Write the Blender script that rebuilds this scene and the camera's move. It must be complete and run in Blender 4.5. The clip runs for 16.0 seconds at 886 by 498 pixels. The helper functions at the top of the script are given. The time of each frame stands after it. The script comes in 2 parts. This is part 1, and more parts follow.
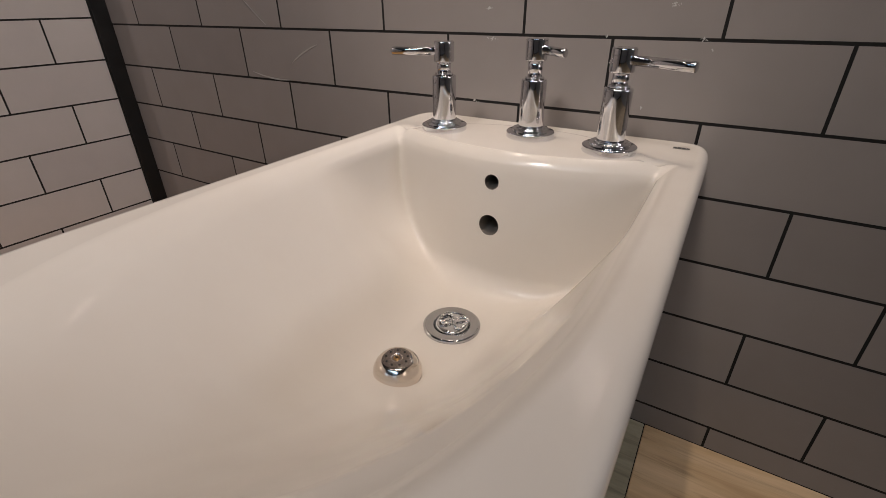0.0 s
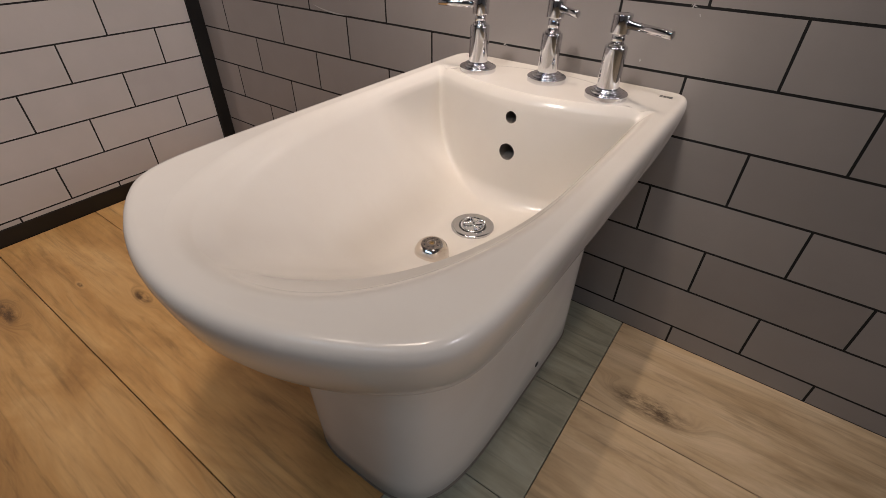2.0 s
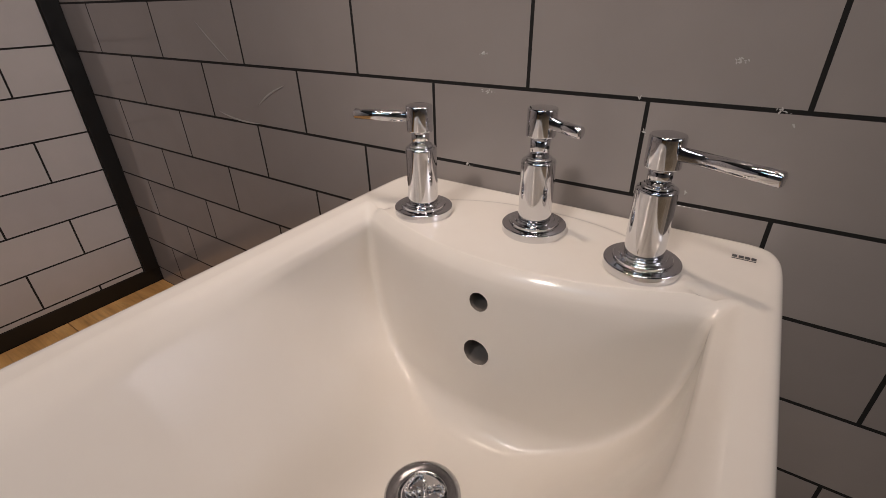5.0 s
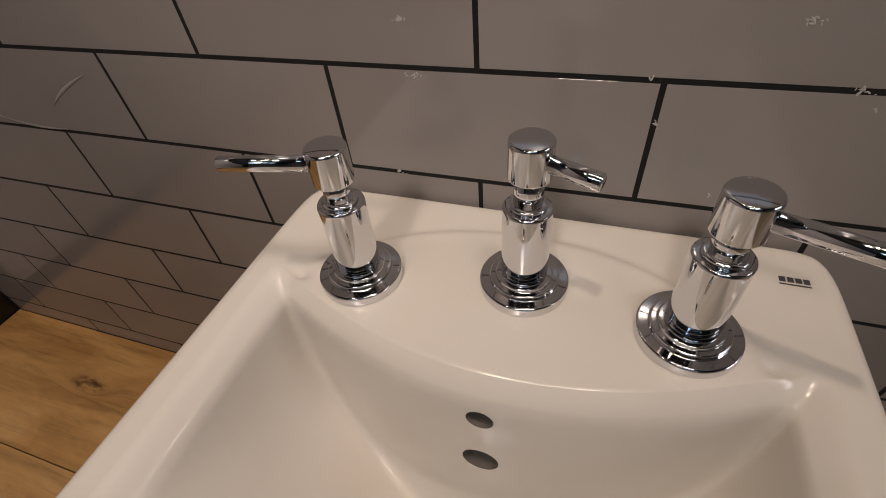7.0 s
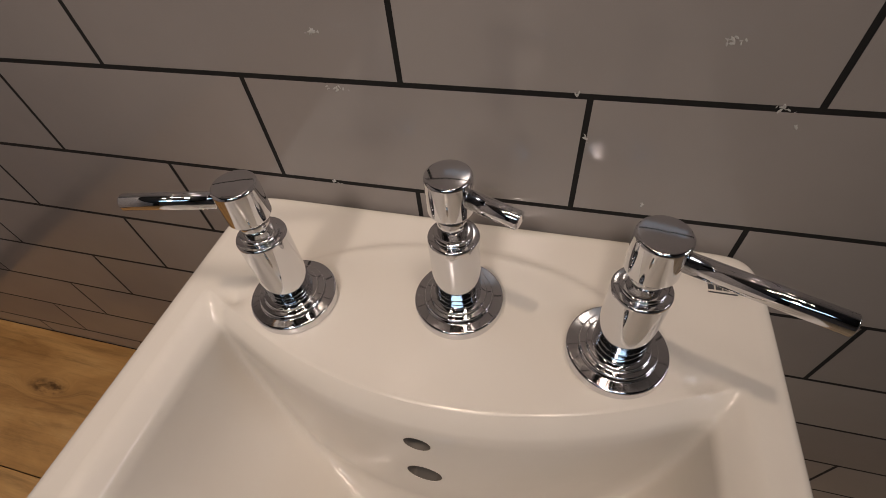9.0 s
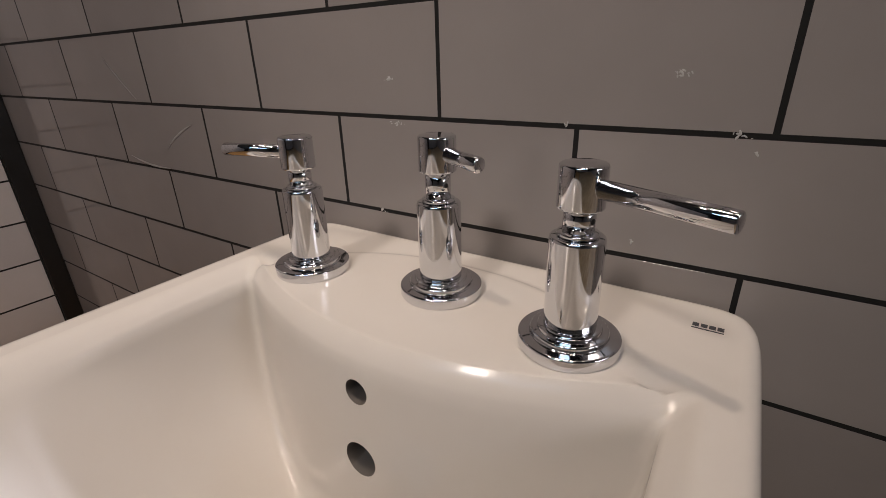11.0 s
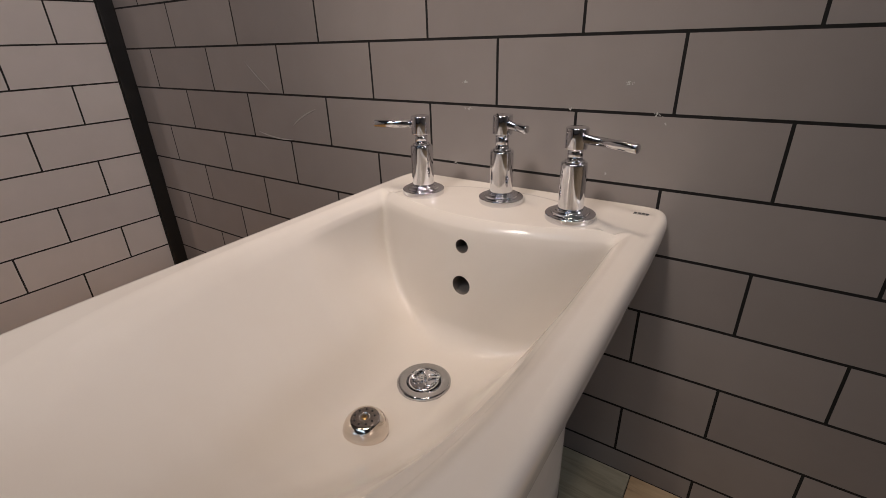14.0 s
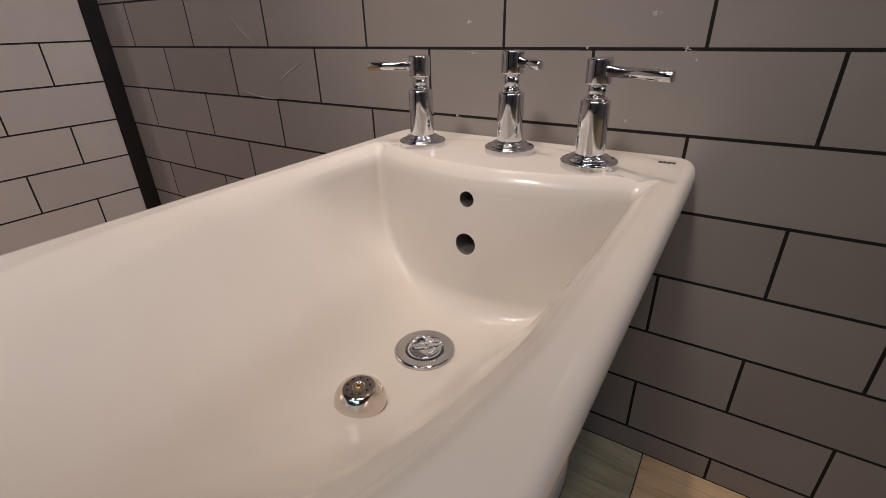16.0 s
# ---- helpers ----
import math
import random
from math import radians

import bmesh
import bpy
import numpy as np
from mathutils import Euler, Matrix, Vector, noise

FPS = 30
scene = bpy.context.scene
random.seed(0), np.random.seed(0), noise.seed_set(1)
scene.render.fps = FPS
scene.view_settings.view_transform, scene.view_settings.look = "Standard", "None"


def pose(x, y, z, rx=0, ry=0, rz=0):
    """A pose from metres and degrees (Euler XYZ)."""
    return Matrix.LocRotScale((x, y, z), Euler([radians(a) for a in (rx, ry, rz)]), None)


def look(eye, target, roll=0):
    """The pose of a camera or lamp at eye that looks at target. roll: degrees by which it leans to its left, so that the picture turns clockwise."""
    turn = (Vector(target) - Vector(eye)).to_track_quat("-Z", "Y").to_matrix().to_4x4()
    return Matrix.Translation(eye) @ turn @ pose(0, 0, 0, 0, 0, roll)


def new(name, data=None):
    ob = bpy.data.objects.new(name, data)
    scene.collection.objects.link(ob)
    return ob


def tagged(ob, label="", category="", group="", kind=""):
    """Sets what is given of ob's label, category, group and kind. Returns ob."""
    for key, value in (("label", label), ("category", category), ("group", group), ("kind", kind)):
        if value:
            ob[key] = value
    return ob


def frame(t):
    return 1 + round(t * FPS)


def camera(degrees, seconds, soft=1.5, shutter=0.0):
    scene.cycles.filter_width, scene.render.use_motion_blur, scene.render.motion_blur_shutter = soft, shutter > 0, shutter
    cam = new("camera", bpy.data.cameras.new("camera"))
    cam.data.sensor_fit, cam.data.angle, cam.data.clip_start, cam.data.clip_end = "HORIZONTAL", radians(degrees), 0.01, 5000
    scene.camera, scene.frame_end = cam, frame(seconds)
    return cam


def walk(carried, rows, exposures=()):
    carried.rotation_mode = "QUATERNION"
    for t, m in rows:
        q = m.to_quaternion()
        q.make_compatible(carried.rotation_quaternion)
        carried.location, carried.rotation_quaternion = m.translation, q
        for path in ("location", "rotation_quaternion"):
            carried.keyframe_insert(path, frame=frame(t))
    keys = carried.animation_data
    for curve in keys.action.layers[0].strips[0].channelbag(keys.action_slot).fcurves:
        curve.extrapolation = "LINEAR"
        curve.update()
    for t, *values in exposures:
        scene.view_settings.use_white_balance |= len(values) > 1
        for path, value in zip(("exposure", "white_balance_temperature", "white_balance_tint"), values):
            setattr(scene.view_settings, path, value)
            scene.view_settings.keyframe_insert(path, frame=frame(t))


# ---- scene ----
cam = camera(88.3, 16.0, soft=0.45)
PATH = [
    (0, (0.17, -0.547, 0.541), (-0.749, 0.954, -0.408), -0.5),
    (0.5, (0.193, -0.596, 0.548), (-0.751, 0.829, -0.49), -0.5),
    (1, (0.218, -0.64, 0.564), (-0.769, 0.718, -0.523), -0.4),
    (1.5, (0.237, -0.668, 0.564), (-0.737, 0.656, -0.576), 0.2),
    (2, (0.247, -0.666, 0.6), (-0.677, 0.636, -0.605), 0.9),
    (2.5, (0.246, -0.662, 0.64), (-0.651, 0.632, -0.594), 1.5),
    (3, (0.249, -0.667, 0.659), (-0.659, 0.629, -0.564), 1.2),
    (3.5, (0.258, -0.655, 0.65), (-0.661, 0.628, -0.579), 0.5),
    (4, (0.235, -0.623, 0.615), (-0.71, 0.666, -0.588), -0.4),
    (4.5, (0.187, -0.521, 0.61), (-0.805, 0.823, -0.488), -1.4),
    (5, (0.12, -0.391, 0.581), (-0.87, 1.053, -0.387), -1.5),
    (5.2, (0.095, -0.354, 0.583), (-0.871, 1.093, -0.405), -2.8),
    (7.3, (0.018, -0.242, 0.633), (-0.473, 1.016, -0.842), -7.3),
    (7.5, (0.02, -0.233, 0.643), (-0.439, 0.976, -0.883), -8.0),
    (8, (0.019, -0.23, 0.658), (-0.388, 0.962, -0.895), -8.2),
    (8.5, (0.023, -0.215, 0.663), (-0.372, 0.933, -0.926), -9.0),
    (8.7, (0.027, -0.215, 0.656), (-0.362, 0.95, -0.922), -8.0),
    (10.8, (0.1280, -0.2807, 0.5453), (-0.8752, 1.2705, -0.2227), -1.04),
    (11, (0.1360, -0.2877, 0.5493), (-0.8771, 1.2525, -0.2247), -1.64),
    (11.5, (0.1565, -0.3228, 0.5596), (-0.8737, 1.2086, -0.2113), -2.62),
    (12, (0.1811, -0.3639, 0.5778), (-0.8473, 1.1649, -0.1979), -3.20),
    (12.5, (0.1939, -0.4174, 0.5933), (-0.8395, 1.1005, -0.1993), -3.34),
    (13, (0.2018, -0.4679, 0.6107), (-0.8495, 1.0321, -0.1917), -3.08),
    (13.5, (0.2118, -0.5202, 0.6033), (-0.8334, 0.9745, -0.2174), -2.36),
    (14, (0.2198, -0.5315, 0.5859), (-0.8006, 0.9719, -0.2502), -1.84),
    (14.5, (0.2188, -0.5284, 0.5830), (-0.7755, 0.9795, -0.2763), -1.83),
    (15, (0.2178, -0.5203, 0.5550), (-0.7858, 1.0008, -0.2698), -1.41),
    (15.5, (0.1917, -0.5003, 0.5530), (-0.8097, 1.0160, -0.2823), -1.63),
    (16, (0.1927, -0.5093, 0.5340), (-0.7924, 0.9899, -0.3507), -1.54),
]
# the exposure dips when it looks down on the bright deck
EXPOSURES = [(0.0, -0.24, 6350, 10), (0.5, -0.28, 6380, 10), (1.0, -0.28, 6420, 10), (1.5, -0.02, 6400, 10), (3.5, 0.04, 6250, 12), (4.0, -0.02, 6220, 12), (5.2, -0.42, 6400, 12), (7.3, -0.67, 6680, 11), (8.7, -0.67, 6680, 11), (10.8, -0.53, 6350, 11), (12.5, -0.36, 6400, 12), (14.0, -0.27, 6420, 12), (16.0, -0.25, 6380, 12)]
walk(cam, [(t, look(eye, target, roll)) for t, eye, target, roll in PATH], EXPOSURES)
KNOTS = [(0.266, -0.153, 0.021), (-0.736, -0.649, 0.016), (-0.692, -0.088, 0.013), (-0.581, -0.481, 0.010), (-0.711, -0.536, 0.004)]

# ---- light ----
world = bpy.data.worlds.new("room_air")
world.use_nodes = True
world.node_tree.nodes["Background"].inputs[0].default_value = (0.9, 0.95, 1.0, 1)
world.node_tree.nodes["Background"].inputs[1].default_value = 0.02
scene.world = world


def lamp(name, eye, target, size, watts, colour, high=None):
    data = bpy.data.lights.new(name, "AREA")
    data.shape, data.size, data.energy, data.color = "DISK", size, watts, colour
    if high:
        data.shape, data.size_y = "RECTANGLE", high
    ob = new(name, data)
    ob.matrix_world = look(eye, target)
    return ob


def spot(name, eye, target, size, watts, colour, cone, blend):
    data = bpy.data.lights.new(name, "SPOT")
    data.shadow_soft_size, data.energy, data.color = size, watts, colour
    data.spot_size, data.spot_blend = radians(cone), blend
    ob = new(name, data)
    ob.matrix_world = look(eye, target)
    return ob


lamp("ceiling_lamp_right", (0.44, -0.46, 2.55), (0.12, -0.48, 0.3), 0.18, 8.0, (1.0, 0.81, 0.67))
lamp("ceiling_lamp_left", (-0.60, -0.70, 2.55), (-0.4, -0.60, 0.0), 0.18, 4.2, (1.0, 0.80, 0.65))
spot("ceiling_spot_panel", (0.60, -0.60, 2.60), (-0.85, -0.35, 0.45), 0.16, 142, (1.0, 0.84, 0.74), 43, 0.9)
# added fill, no known fitting: brightens the tiles behind the taps
spot("ceiling_spot_wall", (-0.12, -1.95, 2.60), (-0.05, 0.0, 0.60), 0.16, 178, (1.0, 0.86, 0.76), 16, 1.0)
spot("ceiling_spot_taps", (-0.24, -0.46, 2.60), (0.02, -0.04, 0.52), 0.035, 62, (1.0, 0.79, 0.62), 24, 1.0)
# added fill over the bowl, there only to lift the front of the basin
spot("ceiling_spot_bowl", (0.06, -0.52, 2.60), (0.05, -0.44, 0.35), 0.20, 36, (1.0, 0.82, 0.68), 24, 1.0)
lamp("shopfront_strip", (0.20, -2.30, 2.62), (0.0, -0.6, 0.5), 2.2, 12.0, (0.52, 0.75, 1.0), 0.40)
# unseen fill from the right, added to lift the pedestal's side and the floor
lamp("shopfront_daylight", (2.86, -0.42, 1.55), (0.0, -0.45, 0.2), 0.8, 24, (0.94, 0.90, 0.95))


# ---- materials ----
def material(name, base=(0.8, 0.8, 0.8), rough=0.5, metal=0.0, ior=1.5, coat=0.0):
    m = bpy.data.materials.new(name)
    m.use_nodes = True
    b = m.node_tree.nodes["Principled BSDF"]
    b.inputs["Base Color"].default_value = (*base, 1)
    b.inputs["Roughness"].default_value = rough
    b.inputs["Metallic"].default_value = metal
    b.inputs["IOR"].default_value = ior
    b.inputs["Coat Weight"].default_value = coat
    return m


def node(m, kind, **values):
    n = m.node_tree.nodes.new(kind)
    for key, value in values.items():
        if key in n.inputs:
            n.inputs[key].default_value = value
    return n


def link(m, a, out, b, inp):
    m.node_tree.links.new(a.outputs[out], b.inputs[inp])


def shader(m):
    return m.node_tree.nodes["Principled BSDF"]


def noise_tex(m, scale, detail=3, rough=0.55, stretch=None):
    pos = node(m, "ShaderNodeNewGeometry")
    tex = node(m, "ShaderNodeTexNoise")
    tex.inputs["Scale"].default_value = scale
    tex.inputs["Detail"].default_value = detail
    tex.inputs["Roughness"].default_value = rough
    if stretch:
        mul = node(m, "ShaderNodeVectorMath")
        mul.operation = "MULTIPLY"
        mul.inputs[1].default_value = stretch
        link(m, pos, "Position", mul, 0)
        link(m, mul, 0, tex, "Vector")
    else:
        link(m, pos, "Position", tex, "Vector")
    return tex


def ramp(m, source, out, stops):
    r = node(m, "ShaderNodeValToRGB")
    while len(r.color_ramp.elements) < len(stops):
        r.color_ramp.elements.new(0.5)
    for e, (at, colour) in zip(r.color_ramp.elements, stops):
        e.position, e.color = at, (*colour, 1)
    link(m, source, out, r, 0)
    return r


def grey(v):
    return (v, v, v)


def rough_variation(m, scale, lo, hi):
    tex = noise_tex(m, scale, 4)
    r = ramp(m, tex, 0, [(0.3, grey(lo)), (0.7, grey(hi))])
    link(m, r, 0, shader(m), "Roughness")


def bump(m, tex, out, strength, distance):
    b = node(m, "ShaderNodeBump")
    b.inputs["Strength"].default_value = strength
    b.inputs["Distance"].default_value = distance
    link(m, tex, out, b, "Height")
    link(m, b, 0, shader(m), "Normal")


def ceramic_material():
    m = material("glazed_vitreous_china", (0.80, 0.77, 0.72), 0.16)
    tex = noise_tex(m, 9, 4)
    r = ramp(m, tex, 0, [(0.35, (0.715, 0.672, 0.612)), (0.7, (0.745, 0.710, 0.655))])
    link(m, r, 0, shader(m), "Base Color")
    rough_variation(m, 18, 0.13, 0.19)
    return m


def tile_material(name, low, high):
    m = material(name, high, 0.14)
    info = node(m, "ShaderNodeObjectInfo")
    tone = ramp(m, info, "Random", [(0.0, low), (1.0, high)])
    smear = noise_tex(m, 14, 5, 0.6)
    wear = ramp(m, smear, 0, [(0.35, grey(0.94)), (0.75, grey(1.0))])
    mix = node(m, "ShaderNodeMix")
    mix.data_type, mix.blend_type = "RGBA", "MULTIPLY"
    mix.inputs[0].default_value = 1.0
    link(m, tone, 0, mix, 6)
    link(m, wear, 0, mix, 7)
    link(m, mix, 2, shader(m), "Base Color")
    rough_variation(m, 12, 0.05, 0.17)
    wave = noise_tex(m, 7, 1)
    bump(m, wave, 0, 0.09, 0.004)
    return m


def plank_material(name, dark, mid, light, knots):
    """Oak-look board with grain along x, and knots at the given places of the floor: (x, y, size)."""
    m = material(name, mid, 0.45)
    info = node(m, "ShaderNodeObjectInfo")
    pos = node(m, "ShaderNodeNewGeometry")
    shift = node(m, "ShaderNodeVectorMath")
    shift.operation = "MULTIPLY_ADD"
    shift.inputs[1].default_value = (1, 1, 1)
    comb = node(m, "ShaderNodeCombineXYZ")
    far = node(m, "ShaderNodeMath")
    far.operation = "MULTIPLY"
    far.inputs[1].default_value = 37.0
    link(m, info, "Random", far, 0)
    link(m, far, 0, comb, 0)
    link(m, far, 0, comb, 2)
    link(m, pos, "Position", shift, 0)
    link(m, comb, 0, shift, 2)
    # knots: the grain swells round each one
    swell = None
    for x, y, size in knots:
        off = node(m, "ShaderNodeVectorMath")
        off.operation = "SUBTRACT"
        off.inputs[1].default_value = (x, y, 0)
        link(m, pos, "Position", off, 0)
        flat = node(m, "ShaderNodeVectorMath")
        flat.operation = "MULTIPLY"
        flat.inputs[1].default_value = (0.42, 1.25, 0)
        link(m, off, 0, flat, 0)
        dist = node(m, "ShaderNodeVectorMath")
        dist.operation = "LENGTH"
        link(m, flat, 0, dist, 0)
        fall = node(m, "ShaderNodeMapRange")
        fall.interpolation_type = "SMOOTHERSTEP"
        fall.inputs["From Min"].default_value = size * 2.6
        fall.inputs["From Max"].default_value = 0.0
        link(m, dist, "Value", fall, "Value")
        if swell is None:
            swell = fall
        else:
            both = node(m, "ShaderNodeMath")
            both.operation = "MAXIMUM"
            link(m, swell, 0, both, 0)
            link(m, fall, 0, both, 1)
            swell = both

    def grain(scale, stretch, detail, rough):
        mul = node(m, "ShaderNodeVectorMath")
        mul.operation = "MULTIPLY"
        mul.inputs[1].default_value = stretch
        link(m, shift, 0, mul, 0)
        tex = node(m, "ShaderNodeTexNoise")
        tex.inputs["Scale"].default_value = scale
        tex.inputs["Detail"].default_value = detail
        tex.inputs["Roughness"].default_value = rough
        tex.inputs["Distortion"].default_value = 0.6
        add = node(m, "ShaderNodeVectorMath")
        add.operation = "ADD"
        link(m, mul, 0, add, 0)
        if swell is not None:
            c = node(m, "ShaderNodeCombineXYZ")
            k = node(m, "ShaderNodeMath")
            k.operation = "MULTIPLY"
            k.inputs[1].default_value = 0.10
            link(m, swell, 0, k, 0)
            link(m, k, 0, c, 1)
            link(m, c, 0, add, 1)
        link(m, add, 0, tex, "Vector")
        return tex

    broad = grain(4.2, (0.9, 3.0, 1), 5, 0.62)
    fine = grain(30, (0.16, 2.2, 1), 8, 0.72)
    tone = ramp(m, broad, 0, [(0.33, dark), (0.5, mid), (0.66, light)])
    streak = ramp(m, fine, 0, [(0.32, grey(0.62)), (0.48, grey(0.95)), (0.68, grey(1.10))])
    mix = node(m, "ShaderNodeMix")
    mix.data_type, mix.blend_type = "RGBA", "MULTIPLY"
    mix.inputs[0].default_value = 1.0
    link(m, tone, 0, mix, 6)
    link(m, streak, 0, mix, 7)
    last = mix
    if swell is not None:
        core = ramp(m, swell, 0, [(0.0, grey(0.0)), (0.40, grey(0.10)), (0.66, grey(0.45)), (0.88, grey(0.95))])
        knot = node(m, "ShaderNodeMix")
        knot.data_type, knot.blend_type = "RGBA", "MIX"
        blot = node(m, "ShaderNodeMath")
        blot.operation = "MULTIPLY"
        ragged = noise_tex(m, 42, 5, 0.75, (0.6, 1.6, 1))
        wide = ramp(m, ragged, 0, [(0.38, grey(0.1)), (0.58, grey(1.0))])
        link(m, core, 0, blot, 0)
        link(m, wide, 0, blot, 1)
        link(m, blot, 0, knot, 0)
        link(m, mix, 2, knot, 6)
        knot.inputs[7].default_value = (dark[0] * 0.22, dark[1] * 0.19, dark[2] * 0.17, 1)
        last = knot
    own = ramp(m, info, "Random", [(0.0, grey(0.86)), (1.0, grey(1.08))])
    shade = node(m, "ShaderNodeMix")
    shade.data_type, shade.blend_type = "RGBA", "MULTIPLY"
    shade.inputs[0].default_value = 1.0
    link(m, last, 2, shade, 6)
    link(m, own, 0, shade, 7)
    link(m, shade, 2, shader(m), "Base Color")
    rough_variation(m, 40, 0.36, 0.52)
    bump(m, fine, 0, 0.12, 0.001)
    return m


CERAMIC = ceramic_material()
CHROME = material("polished_chrome", (0.70, 0.705, 0.725), 0.05, 1.0)
rough_variation(CHROME, 90, 0.03, 0.085)
# chrome of the spray dome, the warm reflection of the room put into its colour
WARM_CHROME = material("warm_tinted_chrome", (0.72, 0.655, 0.59), 0.13, 1.0)
STEEL = material("brushed_drain_steel", (0.55, 0.55, 0.56), 0.2, 1.0)
rough_variation(STEEL, 120, 0.06, 0.13)
BRASS = material("dull_brass_screw", (0.42, 0.27, 0.12), 0.35, 1.0)
DARK = material("dark_hole", (0.012, 0.011, 0.01), 0.7)
GROUT = material("black_grout", (0.003, 0.0028, 0.0028), 0.9)
bump(GROUT, noise_tex(GROUT, 300, 3), 0, 0.3, 0.001)
TRIM = material("black_anodised_profile", (0.005, 0.005, 0.005), 0.38)
rough_variation(TRIM, 50, 0.3, 0.5)
TILE = tile_material("grey_glazed_wall_tile", (0.283, 0.257, 0.246), (0.330, 0.302, 0.289))
PANEL_TILE = tile_material("pale_grey_panel_tile", (0.44, 0.415, 0.405), (0.48, 0.455, 0.442))
PAINT = material("grey_paint", (0.36, 0.36, 0.37), 0.8)
bump(PAINT, noise_tex(PAINT, 180, 4), 0, 0.15, 0.001)
CEILING = material("unseen_dark_ceiling", (0.022, 0.022, 0.024), 0.9)
bump(CEILING, noise_tex(CEILING, 60, 4), 0, 0.2, 0.002)
# ceramic inside the cut holes, darkened in colour to stand for shade
HOLE_SHADE = material("hole_wall_shade", (0.13, 0.115, 0.10), 0.7)
SEAL = material("grey_sealant", (0.16, 0.13, 0.10), 0.6)
INK = material("grey_printed_mark", (0.06, 0.06, 0.065), 0.5)
CHIP_GLINT = material("pale_chip_and_glint", (0.45, 0.44, 0.425), 0.8)
OAK = plank_material("oak_board", (0.37, 0.19, 0.060), (0.52, 0.290, 0.100), (0.62, 0.375, 0.150), KNOTS)
PALE = plank_material("pale_oak_board", (0.36, 0.245, 0.130), (0.50, 0.362, 0.212), (0.60, 0.455, 0.288), KNOTS)
GREEN = plank_material("grey_green_board", (0.24, 0.225, 0.16), (0.33, 0.31, 0.225), (0.40, 0.38, 0.285), [])


# ---- building helpers ----
def mesh_of(name, bm, mat, smooth=True):
    bmesh.ops.recalc_face_normals(bm, faces=bm.faces[:])
    me = bpy.data.meshes.new(name)
    bm.to_mesh(me)
    bm.free()
    me.materials.append(mat)
    if smooth:
        for p in me.polygons:
            p.use_smooth = True
    return me


def part(name, bm, mat, parent, label="", smooth=True):
    ob = new(name, mesh_of(name, bm, mat, smooth))
    ob.parent = parent
    if label:
        tagged(ob, label)
    return ob


def box(x0, y0, z0, x1, y1, z1, bevel=0.0, segments=2):
    bm = bmesh.new()
    bmesh.ops.create_cube(bm, size=1, matrix=Matrix.Translation(((x0 + x1) / 2, (y0 + y1) / 2, (z0 + z1) / 2)) @ Matrix.Diagonal((x1 - x0, y1 - y0, z1 - z0, 1)))
    if bevel:
        bmesh.ops.bevel(bm, geom=bm.edges[:], offset=bevel, segments=segments, affect="EDGES", profile=0.5)
    return bm


def structure(name, bm, mat, label, category, smooth=False):
    ob = new(name, mesh_of(name, bm, mat, smooth))
    return tagged(ob, label, category, kind="structure")


def loft(bm, rings, close_first=False, close_last=False):
    loops = [[bm.verts.new(p) for p in ring] for ring in rings]
    n = len(loops[0])
    for a, b in zip(loops, loops[1:]):
        for i in range(n):
            j = (i + 1) % n
            bm.faces.new((a[i], a[j], b[j], b[i]))
    for flag, ring in ((close_first, loops[0]), (close_last, loops[-1])):
        if flag:
            c = bm.verts.new(sum((v.co for v in ring), Vector()) / n)
            for i in range(n):
                bm.faces.new((ring[i], ring[(i + 1) % n], c))
    return loops


def lathe(profile, n=64, m=None, cap_top=True, cap_bottom=True):
    """A turned solid: profile of (radius, height) pairs."""
    bm = bmesh.new()
    m = m or Matrix()
    rings = [[m @ Vector((r * math.cos(2 * math.pi * i / n), r * math.sin(2 * math.pi * i / n), z)) for i in range(n)] for r, z in profile]
    loft(bm, rings, cap_bottom, cap_top)
    return bm


def rounded(points, radius=0.0006, steps=3):
    """Profile with each inner corner rounded."""
    out = [points[0]]
    for a, b, c in zip(points, points[1:], points[2:]):
        a, b, c = Vector(a), Vector(b), Vector(c)
        k = min(radius, (a - b).length / 2.2, (c - b).length / 2.2)
        p, q = b + (a - b).normalized() * k, b + (c - b).normalized() * k
        for s in range(steps + 1):
            t = s / steps
            out.append(tuple(p * (1 - t) ** 2 + b * 2 * t * (1 - t) + q * t * t))
    out.append(points[-1])
    return out


# ---- the room ----
WALL_X = -0.972          # face of the side panel
structure("wall_back", box(-1.2, 0.00012, -0.1, 3.0, 0.15, 2.8), GROUT, "tiled back wall with black grout joints", "wall")
structure("wall_side", box(-1.12, -4.4, -0.1, WALL_X - 0.00012, 0.00012, 2.8), GROUT, "tiled side panel with black grout joints", "wall")
# never in view: two walls and a ceiling added to bound light and reflections
structure("wall_right", box(2.9, -4.4, -0.1, 3.05, 0.0004, 2.8), PAINT, "unseen plain grey wall added to close the room", "wall")
structure("wall_front", box(-0.974, -4.4, -0.1, 2.9, -4.2, 2.8), PAINT, "unseen plain grey wall added to close the room", "wall")
structure("ceiling", box(-1.2, -4.4, 2.7, 3.05, 0.15, 2.8), CEILING, "unseen dark grey ceiling added to close the room", "ceiling")
floor = structure("floor", box(-1.2, -4.4, -0.12, 3.05, 0.15, -0.010), DARK, "floor of oak-look boards with narrow dark joints", "floor")
structure("baseboard", box(WALL_X - 0.002, -2.6, 0.0005, WALL_X + 0.001, -0.0005, 0.036, 0.001), TRIM, "black metal base profile of the tiled side panel", "trim")
structure("corner_trim", box(WALL_X - 0.002, -0.031, 0.0365, WALL_X + 0.006, -0.0005, 2.69, 0.001), TRIM, "black metal corner profile between tiled walls", "trim")

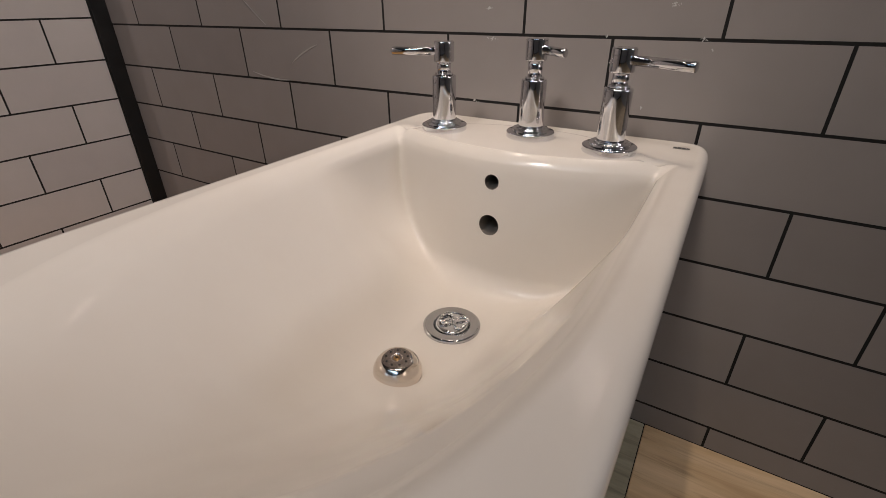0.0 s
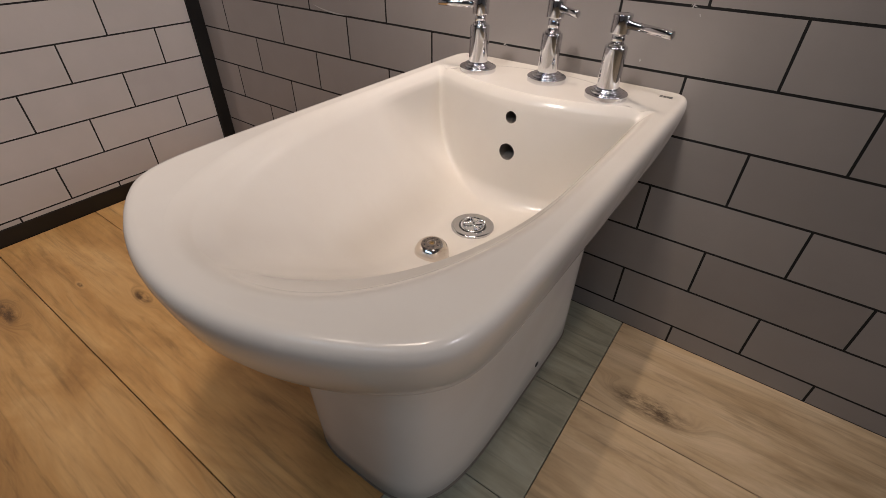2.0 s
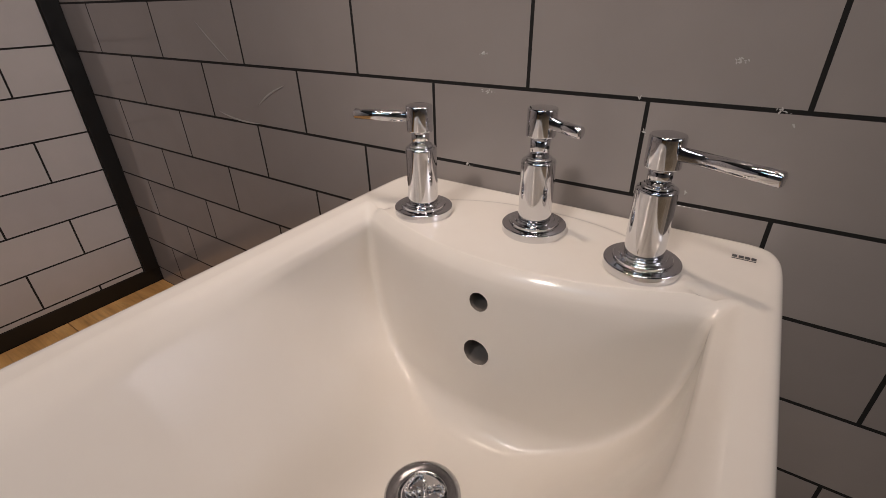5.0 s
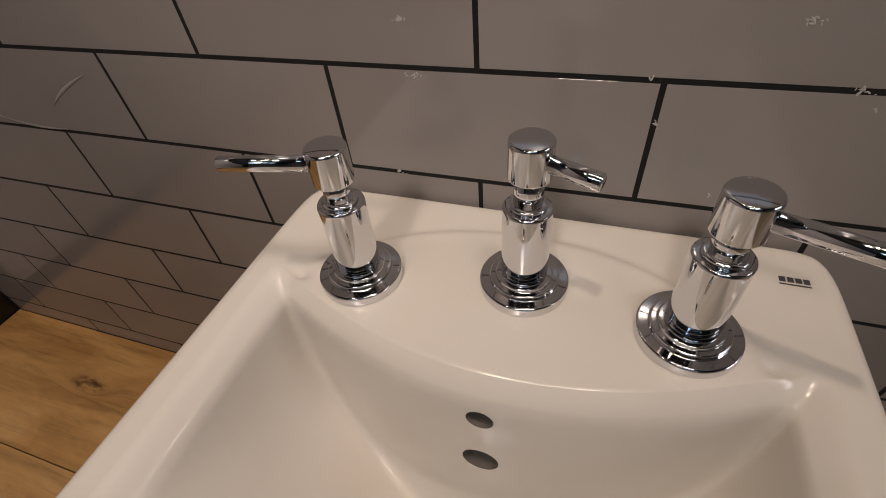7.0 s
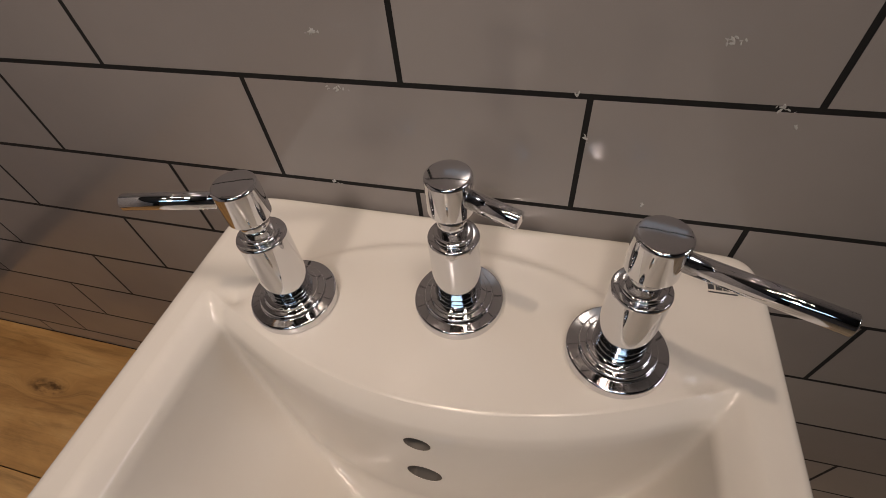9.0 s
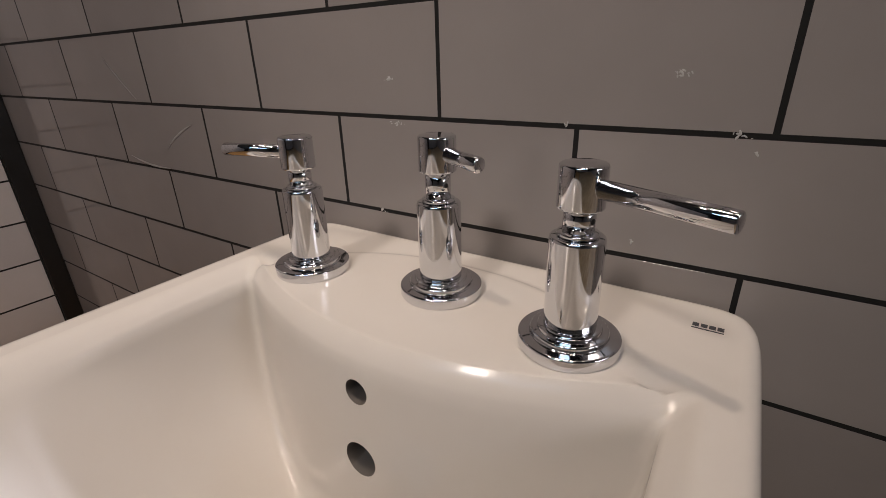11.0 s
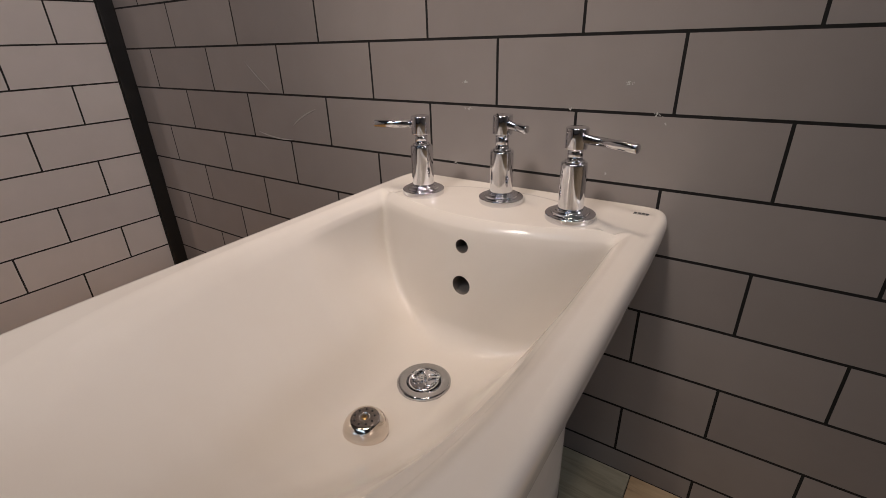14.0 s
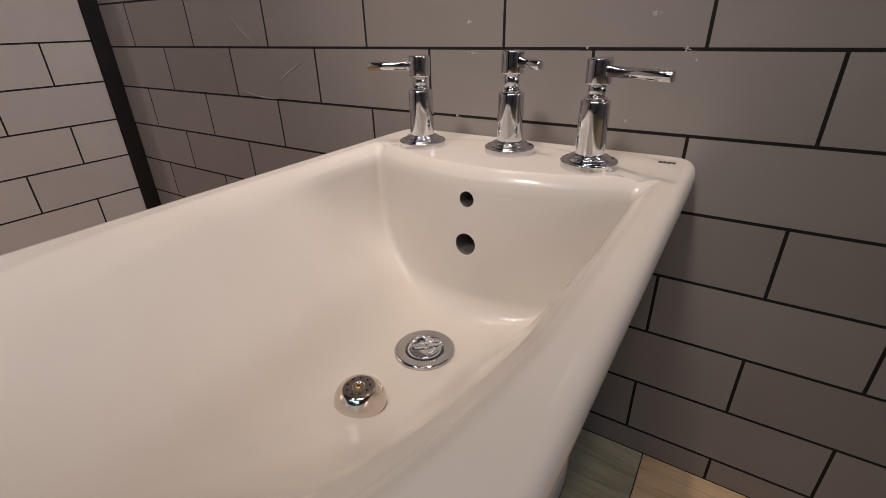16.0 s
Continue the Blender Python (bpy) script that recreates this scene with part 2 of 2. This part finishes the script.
# ---- the bidet ----
CX = -0.0140
RIM = 0.4090
PLATFORM = 0.0024
N = 576
ANGLES = [2 * math.pi * i / N for i in range(N)]


def outline(w, back, front, nf, nb, z, cy=-0.30):
    """A closed ring: half width, back and front edge, squareness of the front and the back half."""
    ring = []
    for a in ANGLES:
        c, s = math.cos(a), math.sin(a)
        h, n = (back - cy, nb) if s > 0 else (cy - front, nf)
        r = (abs(c / w) ** n + abs(s / h) ** n) ** (-1 / n)
        ring.append(Vector((CX + r * c, cy + r * s, z)))
    return ring


def bowl_ring(w, back, front, z, bow=0.064, p=15, cy=-0.30, corner=radians(43)):
    """A ring of the bowl's outside: straight sides, square back, and a front that bows out between two tight corners."""
    ring = []
    own = math.atan2(back - cy, w)
    for a in ANGLES:
        if 0 < a < math.pi:
            b = a if a < math.pi / 2 else math.pi - a
            b = b * own / corner if b < corner else own + (b - corner) * (math.pi / 2 - own) / (math.pi / 2 - corner)
            a = b if a < math.pi / 2 else math.pi - b
        c, s = math.cos(a), math.sin(a)
        side = w / max(abs(c), 1e-6)
        if s > 0:
            end, q = (back - cy) / s, 26
        elif s < 0:
            k, d = bow * (c / 0.172) ** 2, cy - front
            end, q = 2 * d / (-s + math.sqrt(s * s + 4 * k * d)), p
        else:
            end, q = 10.0, p
        r = ((1 / side) ** q + (1 / end) ** q) ** (-1 / q)
        ring.append(Vector((CX + r * c, cy + r * s, z)))
    return ring


BASIN_Y, STRAIGHT = -0.234, -0.30      # the lowest place of the basin; in front of STRAIGHT its sides round off
BASIN_LOW, BASIN_TOP, BASIN_FRONT, BASIN_W = 0.2560, 0.3982, -0.5545, 0.1480


def slope(q):
    """From 0 to 1: level at first, steepest half way, easing off towards the rim."""
    p = np.minimum(q, 1)
    return 0.28 * p * p * (3 - 2 * p) + 0.72 * p * p + 1.44 * (q - p)


def basin_height(dx, y):
    """Height of the basin's floor and sides: a long rise to the front, sides that are steep at the back and gentle in front."""
    s = np.clip((BASIN_Y - y) / (BASIN_Y - BASIN_FRONT), 0, 1.3)
    q = np.maximum(s - 0.12, 0) / 0.88
    rise = np.where(s < 1, slope(q), 1 + 1.6 * (s - 1))
    low = BASIN_LOW + (BASIN_TOP - BASIN_LOW) * rise
    e = np.clip((STRAIGHT - y) / (STRAIGHT - BASIN_FRONT), 0, 1)
    wide = BASIN_W * np.maximum(1 - e ** 2.3, 1e-4) ** (1 / 2.3)
    u = np.abs(dx) / wide * 0.985
    # a round trough under the back wall opens into an even slope further forward
    v = np.minimum(u * 1.04, 1)
    trough = 1 - np.maximum(1 - v ** 2.65, 0) ** (1 / 2.65) + 3 * np.maximum(u * 1.04 - 1, 0)
    k = np.clip((y + 0.26) / 0.12, 0, 1)
    k = k * k * (3 - 2 * k)
    flat = np.interp(y, (-0.42, -0.33), (0.04, 0.16))
    side = slope(np.maximum(u - flat, 0) / (1 - flat))
    return low + np.maximum(BASIN_TOP + 0.012 - low, 0.004) * (k * trough + (1 - k) * side)


def reach(angle, value, level):
    """How far from the lowest place, along the angle, the value first passes the level."""
    lo, hi = 0.0, 0.40
    c, s = math.cos(angle), math.sin(angle)
    for _ in range(22):
        mid = (lo + hi) / 2
        if value(mid * c, BASIN_Y + mid * s) < level:
            lo = mid
        else:
            hi = mid
    return lo


def basin_ring(value, level, z, p=20):
    """A ring of the basin at the height z: where the value passes the level, cut off by the back wall, which bows forward between the taps."""
    lean = -0.1455 - (0.409 - z) * 0.06
    lip = 0.0090 * max(0.0, (z - 0.396) / 0.013) ** 1.5
    k = min(1.0, max(0.0, 0.282 - z) / 0.026)
    foot = 0.026 * (1 - math.sqrt(1 - k * k))
    wall = lean + lip - foot
    ring = []
    for a in ANGLES:
        c, s = math.cos(a), math.sin(a)
        r = reach(a, value, level)
        if s > 0:
            A, B, C = 0.043 * (c / 0.149) ** 2, -s, wall - BASIN_Y
            disc = B * B - 4 * A * C
            rear = 2 * C / (-B + math.sqrt(disc)) if disc > 0 else 10.0
            r = ((1 / max(r, 1e-5)) ** p + (1 / max(rear, 1e-5)) ** p) ** (-1 / p)
        ring.append(Vector((CX + r * c, BASIN_Y + r * s, z)))
    return ring


def bidet():
    thing = new("bidet")
    thing.location = (0, 0, 0)
    tagged(thing, "white glazed ceramic floor-standing bidet against the tiled wall", "bidet")
    # bowl: outer skirt, rim and basin in one skin
    rings = []
    for ww, bk, fr, z, bow in ((0.108, -0.05, -0.490, 0.240, 0.095), (0.118, -0.030, -0.512, 0.292, 0.095), (0.138, -0.018, -0.532, 0.2980, 0.095), (0.149, -0.008, -0.546, 0.3010, 0.095),
                               (0.1545, -0.004, -0.5545, 0.3055, 0.094), (0.1585, -0.002, -0.5620, 0.3120, 0.092), (0.1630, -0.001, -0.5710, 0.3230, 0.088), (0.1680, -0.001, -0.5805, 0.3390, 0.082),
                               (0.1728, -0.001, -0.5890, 0.3560, 0.076), (0.1768, -0.001, -0.5940, 0.3740, 0.070), (0.1796, -0.001, -0.5972, 0.3890, 0.066), (0.1804, -0.001, -0.5980, 0.3968, 0.064),
                               (0.1798, -0.0011, -0.5974, 0.4014, 0.064), (0.1784, -0.0015, -0.5960, 0.4048, 0.064), (0.1762, -0.0028, -0.5938, 0.4073, 0.064), (0.1732, -0.0045, -0.5906, 0.4086, 0.064),
                               (0.1695, -0.0070, -0.5868, 0.4090, 0.064)):
        rings.append(bowl_ring(ww, bk, fr, z, bow))
    outer_count = len(rings)
    for ww, fr, nn, z in ((0.1595, -0.5735, 2.45, 0.4090), (0.1575, -0.5712, 2.43, 0.4087), (0.1552, -0.5685, 2.41, 0.4079), (0.1530, -0.5657, 2.39, 0.4066), (0.1508, -0.5628, 2.36, 0.4049), (0.1487, -0.5600, 2.34, 0.4029), (0.1467, -0.5573, 2.32, 0.4006)):
        rings.append(basin_ring(lambda dx, y: (abs(dx) / ww) ** nn + (max(0.0, STRAIGHT - y) / (STRAIGHT - fr)) ** nn, 1.0, z))
    for i in range(30):
        z = BASIN_LOW + (BASIN_TOP - BASIN_LOW) * (1 - i / 30) ** 1.9 + 0.00012
        rings.append(basin_ring(basin_height, z, z))
    # the deck between the rim and the back wall of the basin carries a low lens-shaped platform for the taps
    rim, lip = rings[outer_count - 1], rings[outer_count]
    rings[outer_count:outer_count] = [[p.lerp(q, k / 44) for p, q in zip(rim, lip)] for k in range(1, 44)]
    for ring in rings[outer_count - 1:]:
        for p in ring:
            dx = abs(p.x - CX) / 0.142
            arc = -0.026 - 0.066 * dx ** 2.4
            inside = min((arc - p.y) / 0.007, (1 - dx) / 0.05)
            inside = max(0.0, min(1.0, inside))
            inside = inside * inside * (3 - 2 * inside)
            if p.z > 0.385 and p.y > -0.20:
                p.z += PLATFORM * inside * min(1.0, (p.z - 0.385) / 0.02)
            if p.z > 0.400 and p.y > -0.125:
                hollow = ((dx * 0.142 - 0.1365) / 0.008) ** 2 + ((p.y + 0.0945) / 0.006) ** 2
                p.z -= 0.0060 * math.exp(-hollow)
    bm = bmesh.new()
    loft(bm, rings, True, True)
    bowl = part("bowl", bm, CERAMIC, thing)
    # water inlet and overflow are cut through the back wall; the cut's dark colour paints their shade
    cutters = []
    for z, r in ((0.3872, 0.0078), (0.3405, 0.0112)):
        cut = new("cutter", mesh_of("cutter", lathe([(r, 0.0), (r, 0.09)], 40, pose(CX - 0.0025, -0.088, z, 96, 0, 0)), HOLE_SHADE))
        mod = bowl.modifiers.new("cut", "BOOLEAN")
        mod.operation, mod.solver, mod.object, mod.material_mode = "DIFFERENCE", "EXACT", cut, "TRANSFER"
        cutters.append(cut)
    cut_mesh = bpy.data.meshes.new_from_object(bowl.evaluated_get(bpy.context.evaluated_depsgraph_get()))
    bowl.modifiers.clear()
    bowl.data = cut_mesh
    edges = bmesh.new()
    edges.from_mesh(cut_mesh)
    for e in edges.edges:
        mid = (e.verts[0].co + e.verts[1].co) / 2
        if len(e.link_faces) == 2 and e.calc_face_angle(0) > 0.6 and abs(mid.x - CX) < 0.016 and mid.y > -0.165 and 0.325 < mid.z < 0.398:
            e.smooth = False
    edges.to_mesh(cut_mesh)
    edges.free()
    for cut in cutters:
        bpy.data.objects.remove(cut)
    # pedestal under the bowl
    bm = bmesh.new()
    rings = []
    for ww, bk, fr, z in ((0.115, -0.074, -0.480, 0.0015), (0.1165, -0.072, -0.483, 0.006), (0.1168, -0.072, -0.485, 0.05), (0.1178, -0.076, -0.487, 0.12),
                          (0.1195, -0.080, -0.490, 0.19), (0.122, -0.080, -0.494, 0.240), (0.127, -0.078, -0.505, 0.275), (0.134, -0.07, -0.520, 0.2998)):
        rings.append(outline(ww, bk, fr, 3.8, 14, z, cy=-0.28))
    loft(bm, rings, True, False)
    part("pedestal", bm, CERAMIC, thing)
    # sealant line round the foot
    bm = bmesh.new()
    loft(bm, [outline(0.1178, -0.071, -0.4838, 3.8, 14, 0.0003, cy=-0.28), outline(0.1178, -0.071, -0.4838, 3.8, 14, 0.0022, cy=-0.28),
              outline(0.115, -0.074, -0.480, 3.8, 14, 0.0032, cy=-0.28)])
    part("sealant", bm, SEAL, thing, "dark line of sealant round the foot")
    return thing


BIDET = bidet()


# near-black discs end the holes, the shade of their depth put into the colour
for name, z, r, label in (("water_inlet", 0.3875, 0.0080, "dark inside of the small round water inlet"), ("overflow", 0.3410, 0.0114, "dark inside of the round overflow hole")):
    part(name, lathe([(r, 0.0), (r, 0.003), (r * 0.6, 0.0034)], 40, pose(CX - 0.0025, -0.122 if name == "overflow" else -0.116, z, 96, 0, 0)), DARK, BIDET, label)
bm = lathe([(0.0045, 0.0), (0.0045, 0.0012), (0.0025, 0.0016)], 24, pose(CX + 0.1165, -0.209, 0.036, 90, 0, 90))
part("fixing_screw", bm, DARK, BIDET, "dark fixing screw hole low on the side")


# ---- taps ----
def tube(a, b, r, n=40, chamfer=0.0008):
    a, b = Vector(a), Vector(b)
    d = b - a
    m = Matrix.Translation(a) @ d.to_track_quat("Z", "Y").to_matrix().to_4x4()
    L = d.length
    return lathe([(r, 0), (r, L - chamfer), (r - chamfer * 0.4, L - chamfer * 0.3), (r - chamfer, L)], n, m)


def tap(x, y, angle, length, droop, rise, label):
    thing = new("tap")
    thing.location = (x, y, RIM + PLATFORM)
    tagged(thing, label, "tap", "taps on the bidet")
    part("base_flange", lathe(rounded([(0.0253, 0.0), (0.0258, 0.0008), (0.0258, 0.0062), (0.0250, 0.0069), (0.0198, 0.0072), (0.0196, 0.0094), (0.0190, 0.0100), (0.0162, 0.0102), (0.0158, 0.0118), (0.0115, 0.0122)], 0.0005)), CHROME, thing)
    part("body", lathe(rounded([(0.0124, 0.0118), (0.0132, 0.0128), (0.0132, 0.0585), (0.0126, 0.0596), (0.0098, 0.0599)], 0.0005)), CHROME, thing)
    part("collar", lathe(rounded([(0.0090, 0.0597), (0.0100, 0.0602), (0.0100, 0.0616), (0.0091, 0.0622), (0.0076, 0.0624)], 0.0004)), CHROME, thing)
    part("spindle", lathe([(0.0075, 0.0620), (0.0075, 0.0740 + rise)]), CHROME, thing)
    part("head", lathe(rounded([(0.0080, 0.0728 + rise), (0.0104, 0.0731 + rise), (0.0110, 0.0739 + rise), (0.0110, 0.0927 + rise), (0.0102, 0.0938 + rise), (0.0002, 0.0940 + rise)], 0.0008)), CHROME, thing)
    d = Vector((math.cos(radians(angle)), math.sin(radians(angle)), 0))
    a = d * 0.0095 + Vector((0, 0, 0.0836 + rise))
    b = d * length + Vector((0, 0, 0.0836 + rise + droop))
    part("lever", tube(a, b, 0.0044), CHROME, thing, "round chrome lever rod")
    part("set_screw", tube(d * 0.0070 + Vector((0, 0, 0.0680 + rise / 2)), d * 0.0077 + Vector((0, 0, 0.0680 + rise / 2)), 0.0015, 16, 0.0002), DARK, thing, "small dark set screw under the lever")
    return thing


tap(-0.1072, -0.0885, 190, 0.062, -0.001, 0.0, "chrome bidet tap with a round lever, standing on the ceramic deck")
tap(-0.0083, -0.0716, -18, 0.035, -0.002, 0.0045, "chrome diverter valve with a short round lever on the ceramic deck")
tap(0.0797, -0.0872, -19, 0.065, -0.001, 0.0, "chrome bidet tap with a long round lever on the ceramic deck")


# ---- drain and spray ----
def drain():
    thing = new("drain")
    thing.location = (CX, -0.2310, 0.2585)
    tagged(thing, "round metal drain with a plug and bead chain in the basin", "drain")
    part("flange", lathe(rounded([(0.0285, -0.002), (0.0285, 0.0006), (0.0270, 0.0016), (0.0185, 0.0010), (0.0172, -0.001), (0.0165, -0.0016)], 0.0004)), STEEL, thing)
    part("plug", lathe(rounded([(0.0160, -0.002), (0.0162, 0.0010), (0.0152, 0.0020), (0.0002, 0.0024)], 0.0006)), CHROME, thing, "polished chrome plug")
    bm = bmesh.new()
    for i in range(32):
        a = 2 * math.pi * i / 32
        # a loop that crosses itself
        p = Vector((0.0132 * math.sin(a) + 0.001, 0.0088 * math.sin(2 * a) + 0.002, 0.0042 + 0.0011 * math.cos(a)))
        bmesh.ops.create_icosphere(bm, subdivisions=2, radius=0.00180, matrix=Matrix.Translation(p))
    part("bead_chain", bm, CHROME, thing, "coiled chrome bead chain")
    return thing


def spray():
    thing = new("spray_rose")
    thing.location = (CX - 0.004, -0.3160, 0.2635)
    tagged(thing, "domed chrome spray rose with small holes in the basin", "spray")
    part("dome", lathe(rounded([(0.0208, -0.004), (0.0212, 0.0008), (0.0205, 0.0056), (0.0180, 0.0108), (0.0146, 0.0142), (0.0128, 0.0148), (0.0050, 0.0151), (0.0046, 0.0144), (0.0001, 0.0144)], 0.0016)), WARM_CHROME, thing)
    for i in range(9):
        a = 2 * math.pi * i / 9
        part("jet", lathe([(0.0010, -0.0002), (0.0010, 0.0004)], 12, Matrix.Translation((0.0092 * math.cos(a), 0.0092 * math.sin(a), 0.01485))), DARK, thing, "small dark jet hole")
    part("screw", lathe([(0.0028, 0.0138), (0.0028, 0.0149), (0.0020, 0.0153)], 24), BRASS, thing, "small brass centre screw")
    for w, d in ((0.0019, 0.0003), (0.0003, 0.0019)):
        part("slot", box(-w, -d, 0.0152, w, d, 0.01545), DARK, thing, "dark cross slot of the screw", smooth=False)
    return thing


drain()
spray()

# maker's mark: a plain dark bar with a thin line under it
mark = new("printed_mark")
mark.location = (0.1395, -0.031, RIM)
tagged(mark, "small dark grey printed mark on the ceramic deck", "mark")
for x in (-0.0060, -0.0018, 0.0022, 0.0062):
    part("bar", box(x - 0.0016, -0.0018, 0.0001, x + 0.0016, 0.0020, 0.0003), INK, mark, smooth=False)
part("bar", box(-0.0078, -0.0042, 0.0001, 0.0078, -0.0033, 0.0003), INK, mark, smooth=False)


# ---- tiles ----
H2, ROW, GAP = 0.1015, 0.0785, 0.0033


def tile_mesh(w, h, mat, depth=0.0040, edge=0.00008):
    """A tile lying in x-z, its face to -y; back at y = 0."""
    bm = bmesh.new()
    a = [bm.verts.new((x, 0, z)) for x, z in ((0, 0), (w, 0), (w, h), (0, h))]
    b = [bm.verts.new((x, -depth + edge * 0.7, z)) for x, z in ((0, 0), (w, 0), (w, h), (0, h))]
    c = [bm.verts.new((x, -depth, z)) for x, z in ((edge, edge), (w - edge, edge), (w - edge, h - edge), (edge, h - edge))]
    for p, q in ((a, b), (b, c)):
        for i in range(4):
            j = (i + 1) % 4
            bm.faces.new((p[i], p[j], q[j], q[i]))
    bm.faces.new(c)
    return mesh_of("tile", bm, mat, False)


TILES = {}


def lay_tiles(wall, u0, u1, z0, z1, level, joint, mat, place):
    """Running bond: level is one row line, joint one upright joint of the row under it."""
    k = math.floor((z0 - level) / ROW)
    while level + k * ROW < z1:
        lo, hi = max(z0, level + k * ROW + GAP / 2), min(z1, level + (k + 1) * ROW - GAP / 2)
        start = joint if k % 2 else joint + H2
        u = start + math.floor((u0 - start) / (2 * H2)) * 2 * H2
        while u < u1:
            a, b = max(u0, u + GAP / 2), min(u1, u + 2 * H2 - GAP / 2)
            if b - a > 0.004 and hi - lo > 0.003:
                key = (round(b - a, 4), round(hi - lo, 4), mat)
                if key not in TILES:
                    TILES[key] = tile_mesh(*key)
                ob = new("tile", TILES[key])
                ob.parent = wall
                ob.matrix_basis = place(a, lo)
            u += 2 * H2
        k += 1


back = bpy.data.objects["wall_back"]
side = bpy.data.objects["wall_side"]
lay_tiles(back, -0.966, 2.0, 0.0, 1.25, 0.429, 0.150, TILE, lambda u, z: Matrix.Translation((u, 0.0040, z)))
lay_tiles(side, -2.4, -0.033, 0.0375, 1.25, 0.049, -0.325, PANEL_TILE, lambda u, z: Matrix.Translation((WALL_X - 0.004, u, z)) @ Matrix.Rotation(radians(90), 4, "Z"))

# ---- boards ----
def board(x0, x1, y0, y1, mat):
    g = 0.0006
    ob = part("board", box(x0 + g, y0 + g, -0.009, x1 - g, y1 - g, 0.0, 0.0007, 1), mat, floor, smooth=False)
    return ob


EDGE, STRIP = 0.1768, 0.03
y = -0.0003
row = 0
while y > -3.6:
    y0 = y - (0.2007 if row == 0 else 0.1975)
    board(-0.97, STRIP, y0, y, OAK)
    board(STRIP, EDGE, y0, y, GREEN)
    board(EDGE, EDGE + 1.2, y0, y, PALE)
    board(EDGE + 1.2, 2.9, y0, y, PALE)
    y, row = y0, row + 1


# ---- marks on the back wall ----
def streak(points, width, name, label, mat):
    """A thin tapered stroke that lies on the face of the tiles."""
    bm = bmesh.new()
    n = 14
    rows = []
    a, m, c = (Vector((x, 0, z)) for x, z in points)
    for i in range(n + 1):
        t = i / n
        p = a * (1 - t) ** 2 + m * 2 * t * (1 - t) + c * t * t
        d = ((m - a) * (1 - t) + (c - m) * t).normalized()
        side = Vector((-d.z, 0, d.x)) * width * 0.5 * math.sin(math.pi * (0.06 + 0.88 * t))
        rows.append([bm.verts.new(p + side + Vector((0, -0.0003, 0))), bm.verts.new(p + Vector((0, -0.0006, 0))), bm.verts.new(p - side + Vector((0, -0.0003, 0)))])
    for p, q in zip(rows, rows[1:]):
        for i in range(2):
            bm.faces.new((p[i], p[i + 1], q[i + 1], q[i]))
    ob = new(name, mesh_of(name, bm, mat))
    return tagged(ob, label, "scuff", "scuffs on the wall")


# three thin curved strokes, paler than the tiles they lie on
PALE_STROKE = material("pale_stroke", (0.42, 0.40, 0.385), 0.4)
for pts, w in ((((-0.550, 0.560), (-0.520, 0.532), (-0.492, 0.512)), 0.0022), (((-0.446, 0.457), (-0.424, 0.474), (-0.385, 0.487)), 0.0026), (((-0.546, 0.440), (-0.502, 0.428), (-0.452, 0.4315)), 0.0028)):
    streak(pts, w, "scuff", "thin pale stroke on the glazed wall tiles", PALE_STROKE)
def chip(x, z, width, height, count, label):
    """Pale flecks on the wall, for plaster chips and painted glints, thick in the middle and ragged at the ends."""
    thing = new("chip_and_glint")
    thing.location = (x, 0.0, z)
    tagged(thing, label, "chip", "plaster chips on the wall")
    for i in range(count):
        u, v = random.gauss(0, 0.30), random.gauss(0, 0.30)
        size = random.uniform(0.0004, 0.0009) * (1.25 - min(1.0, abs(u)))
        bm = bmesh.new()
        bmesh.ops.create_icosphere(bm, subdivisions=2, radius=size, matrix=Matrix.Translation((u * width, 0.0, v * height)) @ Matrix.Rotation(random.uniform(0, 3.1), 4, "Y") @ Matrix.Diagonal((1.6, 0.2, 0.6, 1)))
        for w in bm.verts:
            w.co += Vector(noise.noise_vector(w.co * 900)) * size * 0.35
        part("flake", bm, CHIP_GLINT, thing)


chip(-0.1135, 0.4290, 0.006, 0.0025, 7, "small pale plaster chip in the black grout joint")
chip(0.1340, 0.5072, 0.009, 0.0022, 7, "pale crumbs of plaster along the black grout joint")
chip(0.0415, 0.5090, 0.003, 0.002, 4, "small pale plaster chip in the black grout joint")
# four smears that paint view-dependent glints of the glaze as pale flecks
chip(-0.0930, 0.5035, 0.014, 0.003, 9, "smeared pale flecks for a glint above the taps")
chip(-0.0990, 0.5350, 0.012, 0.004, 11, "smeared pale flecks for a glint above the taps")
chip(0.1030, 0.5380, 0.010, 0.004, 12, "smear of pale flecks for a glint on a grey tile")
chip(0.0500, 0.4830, 0.003, 0.007, 6, "smear of pale flecks for a glint on a grey tile")
chip(0.0890, 0.4385, 0.003, 0.002, 3, "small pale plaster speck on a grey tile")
chip(0.1440, 0.4990, 0.003, 0.002, 3, "small pale plaster speck on a grey tile")
